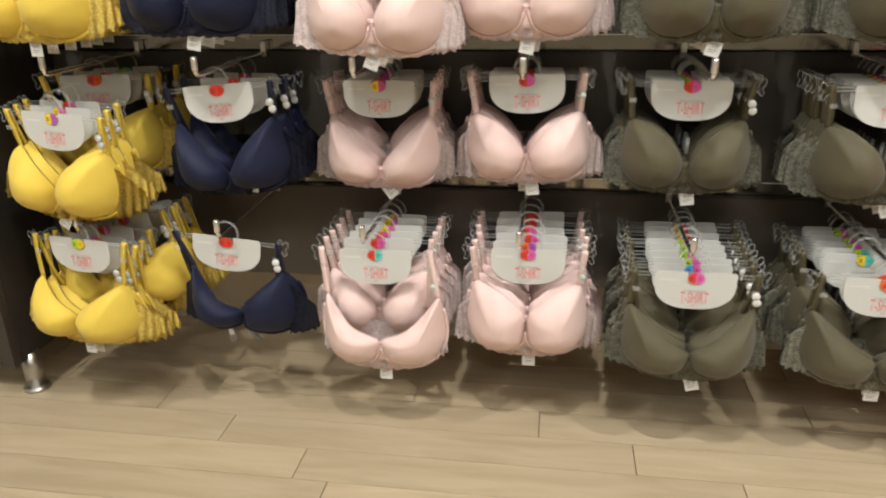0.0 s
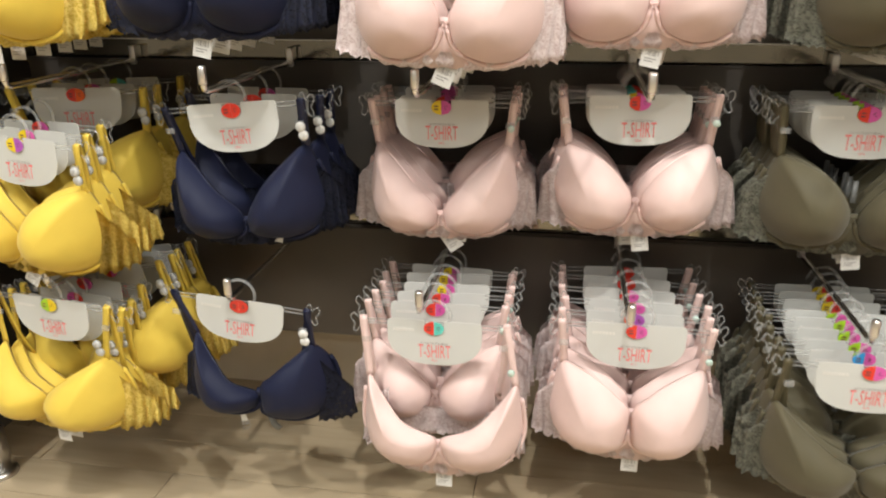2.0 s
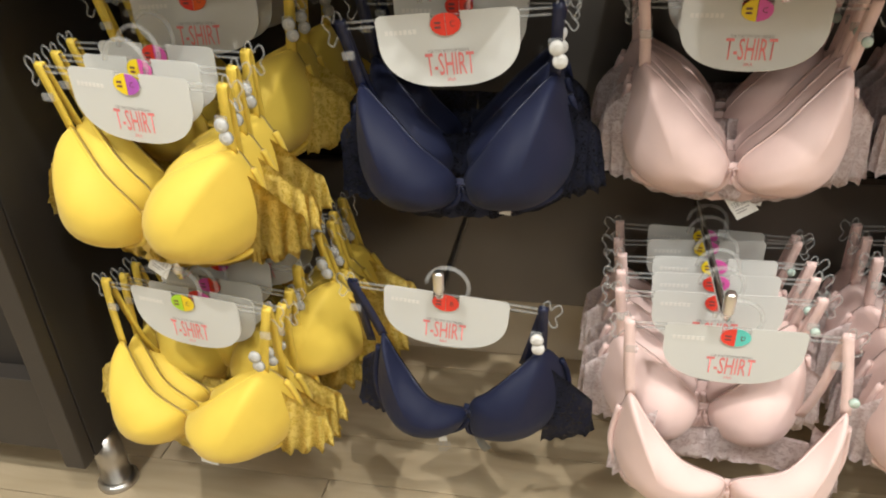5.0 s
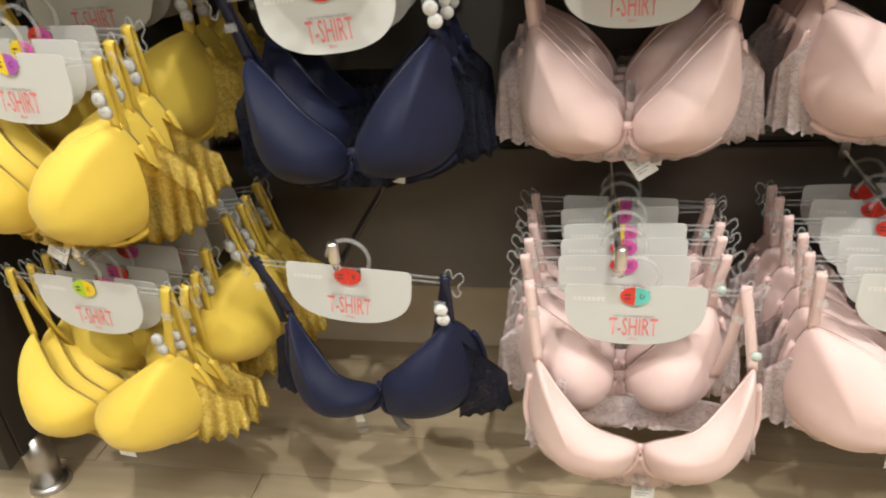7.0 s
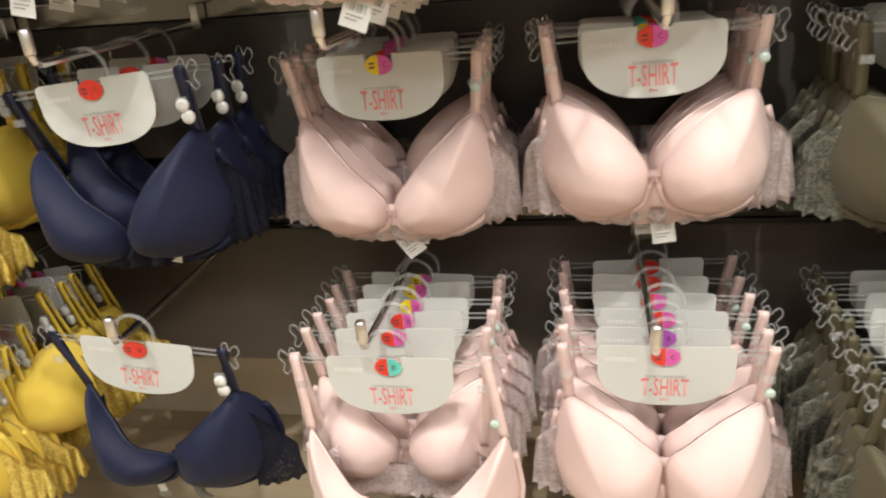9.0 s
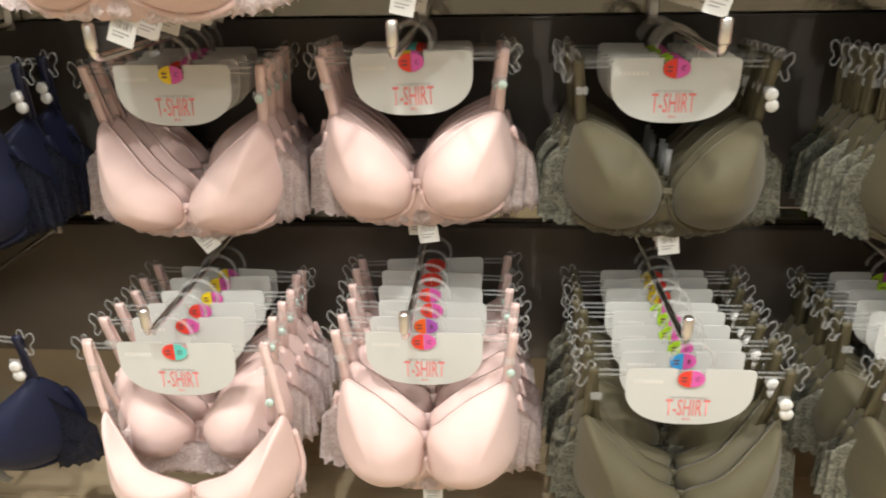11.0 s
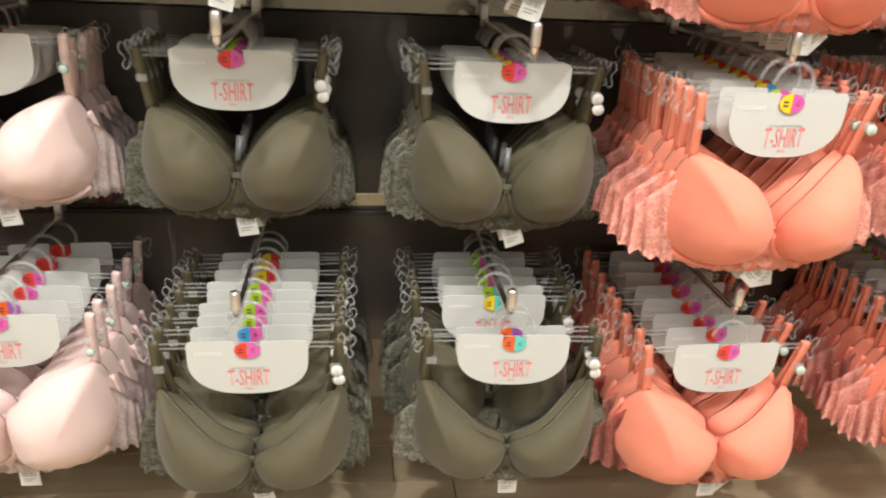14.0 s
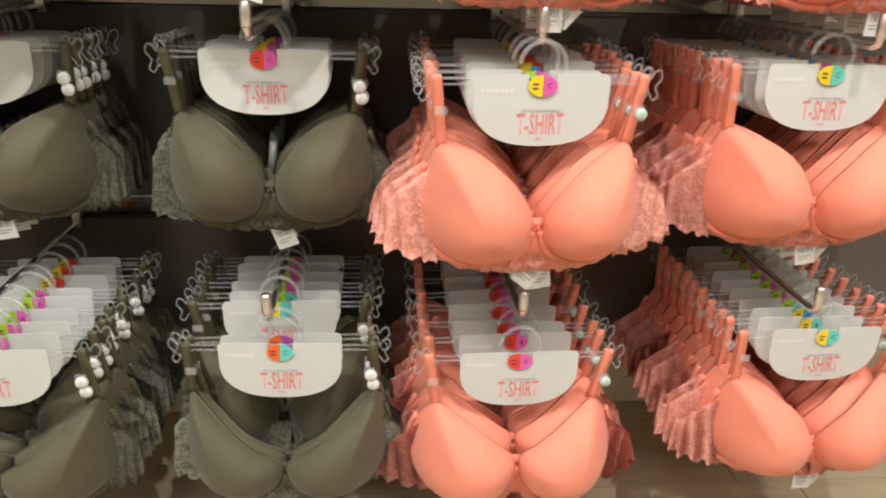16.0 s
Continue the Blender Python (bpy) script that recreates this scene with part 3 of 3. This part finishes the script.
    for n in range(2 if colour == "coral" or style == "low" and colour == "pink" else 1):
        bm = bmesh.new()
        plate(bm, [(-w / 2, 0.004), (w / 2, 0.004), (w / 2, 0.004 - h), (-w / 2, 0.004 - h)], -0.0004, 0.0004)
        tk = part("price_ticket", bm, PAPER, ob, "white paper swing ticket", smooth=False)
        tk.location = Vector((0.008, wrap(0) + 0.004 + 0.004 * n, floor_z + 0.008)) + sway
        bm = bmesh.new()
        for i in range(8):
            x = -0.010 + 0.0026 * i
            box(bm, (x, -0.0007, -0.021), (x + 0.0007 + 0.0005 * (i % 3), -0.0005, -0.012))
        box(bm, (-0.010, -0.0007, -0.026), (0.008, -0.0005, -0.0245))
        box(bm, (-0.010, -0.0007, -0.030), (0.003, -0.0005, -0.0285))
        part("ticket_print", bm, INK_GREY, tk, smooth=False)
    label = WORDS[colour] + " moulded bra with lace wings on a clear hanger"
    if style == "open":
        label = WORDS[colour] + " moulded bra hanging low and open on a hanger"
    elif style == "slack":
        label = WORDS[colour] + " bra hanging twisted on a tilted clear hanger"
    return tagged(ob, label, "bra", WORDS[colour] + " bras on the prongs")


DOT = {"r": (0.75, 0.05, 0.03), "o": (0.85, 0.13, 0.02), "p": (0.70, 0.11, 0.40), "g": (0.42, 0.68, 0.03), "y": (0.85, 0.62, 0.02), "t": (0.12, 0.60, 0.52), "b": (0.05, 0.36, 0.75), "v": (0.42, 0.10, 0.45)}
PROTO = {}


def hang(colour, style, x, y, z, yaw=0.0, roll=0.0, dots="rp", letter="C", tilt=0.0, front=True):
    m = pose(x, y, z, 0, roll, yaw)
    if (colour, style) not in PROTO:
        ob = PROTO[colour, style] = bra(colour, style)
        ob.matrix_basis = m
    else:
        ob = copy_thing(PROTO[colour, style], m)
    swing = tilt
    for o in list(ob.children_recursive):
        kind = o.name.split(".")[0]
        if kind == "sticker_left":
            o.color = (*DOT[dots[0]], 1)
        elif kind == "sticker_right":
            o.color = (*DOT[dots[1]], 1)
        elif kind == "bow" and not front:
            bpy.data.objects.remove(o)
        elif kind == "price_ticket":
            o.rotation_euler = (0, radians(swing), 0)
            swing -= 48
            o.location.z += 0.012 * (abs(tilt) > 60)
            o.location.x += 0.014 * (abs(tilt) > 60)
        elif kind == "size_letter" and o.parent.name.startswith("header_card"):
            me = lettering(letter, 0.0066, 0.9)
            if not me.materials:
                me.materials.append(INK_DARK)
            o.data = me
    return ob


# column, row, front hanger's depth, count, spacing, yaw, roll, offset across and up, stickers from the front, style, ticket tilt
RACK = [
    ("yellow", "top", 1.70, 6, 0.055, -6, 0, 0, 0.02, ["yp", "rp"], "plain", 0),
    ("navy", "top", 1.72, 5, 0.06, 2, 0, 0, 0.03, ["rr"], "plain", 12),
    ("pink_1", "top", 1.70, 6, 0.055, 1, 2, 0.055, -0.005, ["yp"], "plain", 20),
    ("pink_2", "top", 1.80, 5, 0.05, 0, 0, 0, 0.015, ["rp"], "plain", 12),
    ("olive_1", "top", 1.76, 5, 0.05, 0, 0, 0, 0.015, ["rp"], "plain", 15),
    ("olive_2", "top", 1.76, 5, 0.05, 0, 0, 0, 0.015, ["rp"], "plain", 15),
    ("coral_1", "top", 1.72, 6, 0.045, 0, 0, 0, -0.01, ["yp"], "plain", 0),
    ("coral_2", "top", 1.74, 6, 0.045, 0, 0, 0, -0.01, ["yp"], "plain", 0),
    ("yellow", "mid", 1.704, 3, 0.036, -8, 2, -0.003, -0.056, ["yv", "yp", "rp", "go"], "plain", 30),
    ("yellow", "mid", 1.875, 3, 0.062, 10, 0, 0.0, 0.0, ["ro", "rp", "gt"], "plain", 0),
    ("navy", "mid", 1.785, 3, 0.085, -2, -5, 0, -0.005, ["rr", "rr", "rp"], "low", -78),
    ("pink_1", "mid", 1.877, 5, 0.036, 0, 0, 0.01, -0.008, ["yp", "rp", "pp"], "low", -35),
    ("pink_2", "mid", 1.875, 5, 0.036, -2, -2, 0, 0.007, ["rp", "yp", "tr"], "plain", -6),
    ("olive_1", "mid", 1.856, 6, 0.028, 0, 0, -0.01, 0, ["rp", "gp"], "plain", -8),
    ("olive_2", "mid", 1.813, 6, 0.030, 0, 0, 0, 0, ["rp", "yp"], "plain", -20),
    ("coral_1", "mid", 1.685, 10, 0.030, 4, 0, 0, -0.008, ["yp", "gp", "yb", "yr"], "plain", 40),
    ("coral_2", "mid", 1.74, 11, 0.028, 0, 0, -0.03, 0, ["yt", "yp", "yb"], "plain", -10),
    ("yellow", "low", 1.690, 4, 0.036, -8, 0, 0.006, 0.012, ["gy", "rp", "pr", "rp"], "drop", 0),
    ("yellow", "low", 1.835, 4, 0.042, -12, -12, 0.030, 0.020, ["rp", "gp", "rp"], "plain", 0),
    ("pink_1", "low", 1.80, 5, 0.045, 2, 0, 0.01, 0, ["rp", "rp", "yp"], "plain", 10),
    ("pink_2", "low", 1.767, 6, 0.05, 0, 0, 0.018, 0, ["rp", "ov", "rp", "rp", "rr"], "full", 0),
    ("olive_1", "low", 1.702, 9, 0.036, 0, 0, 0.012, -0.01, ["rp", "bp", "gp", "gp", "gp", "gp", "yr"], "deep", -15),
    ("olive_2", "low", 1.712, 2, 0.02, -2, 0, 0.012, -0.012, ["ot", "ov"], "deep", 0),
    ("olive_2", "low", 1.815, 6, 0.034, 0, 0, 0, 0, ["yt", "gt", "gp"], "plain", 0),
    ("coral_1", "low", 1.70, 8, 0.043, 1, 0, 0, -0.026, ["rp", "rp"], "half", 0),
    ("coral_2", "low", 1.705, 10, 0.034, 2, 0, 0.026, 0, ["yt", "yt", "yb", "gt", "gp", "gp"], "plain", 0),
]
for col, row, y0, count, gap, yaw, roll, dx, dz, dots, style, tilt in RACK:
    for i in range(count):
        j = random.random() - 0.5
        k = random.random() - 0.5
        hang(col.split("_")[0], style if i < 3 else "plain", COLS[col] + dx + 0.009 * k * (i > 0), y0 + gap * (i + 0.3 * j * (i > 0)), RAIL[row] + dz * (1 if row == "top" else max(0, 1 - 0.12 * i)) - (0.016 if style == "drop" and i in (1, 2) else 0), yaw * (1 - 0.08 * i) + 8 * j * min(1, (gap / 0.045) ** 2) * (i > 0), roll * (i == 0 or roll < -8) + 3.5 * (random.random() - 0.5) * (i > 0), dots[min(i, len(dots) - 1)], "CBDAC"[i % 5], tilt, i == 0)
hang("navy", "slack", COLS["navy"] + 0.005, 1.736, RAIL["low"] + 0.012, 0, 5, "rr", "B", -15)
hang("pink", "open", COLS["pink_1"] + 0.02, 1.728, RAIL["low"], 0, 0, "rt", "D", 0)

# ---- floor planks ----
W, L = 0.109, 0.967
me_plank = None
verts, faces = [], []
for i in range(-5, 45):
    y1 = 1.709 - W * i
    start = {-1: 0.241, 0: -0.51, 1: -0.289, 2: -0.208}.get(i, random.random() * L)
    for n in range(-6, 7):
        x = start + n * L
        near = -2.6 < x < 3.1 and i < 22
        if near and me_plank is None:
            bm = boxed((0.001, 0.0008, -0.006), (L - 0.001, W - 0.0008, 0.0), 0.0009)
            ob = link("plank", bm, PLANK, bpy.data.objects["floor"], smooth=False)
            me_plank = ob.data
        elif near:
            ob = new("plank", me_plank)
            ob.parent = bpy.data.objects["floor"]
        if near:
            ob.location = (x, y1 - W, 0)
            continue
        xa, xb, ya, yb = max(x + 0.001, X0), min(x + L - 0.001, X1), max(y1 - W + 0.0008, Y0), min(y1 - 0.0008, BACK)
        if xb - xa < 0.01 or yb - ya < 0.01:
            continue
        k = len(verts)
        verts += [(xa, ya, -0.006), (xb, ya, -0.006), (xb, yb, -0.006), (xa, yb, -0.006), (xa, ya, 0), (xb, ya, 0), (xb, yb, 0), (xa, yb, 0)]
        faces += [tuple(k + q for q in f) for f in ((4, 5, 6, 7), (0, 1, 5, 4), (1, 2, 6, 5), (2, 3, 7, 6), (3, 0, 4, 7))]
me = bpy.data.meshes.new("plank_field")
me.from_pydata(verts, [], faces)
me.materials.append(PLANK_FAR)
far = new("plank_field", me)
far.parent = bpy.data.objects["floor"]
tagged(far, "far pale wood-look planks", kind="stuff")
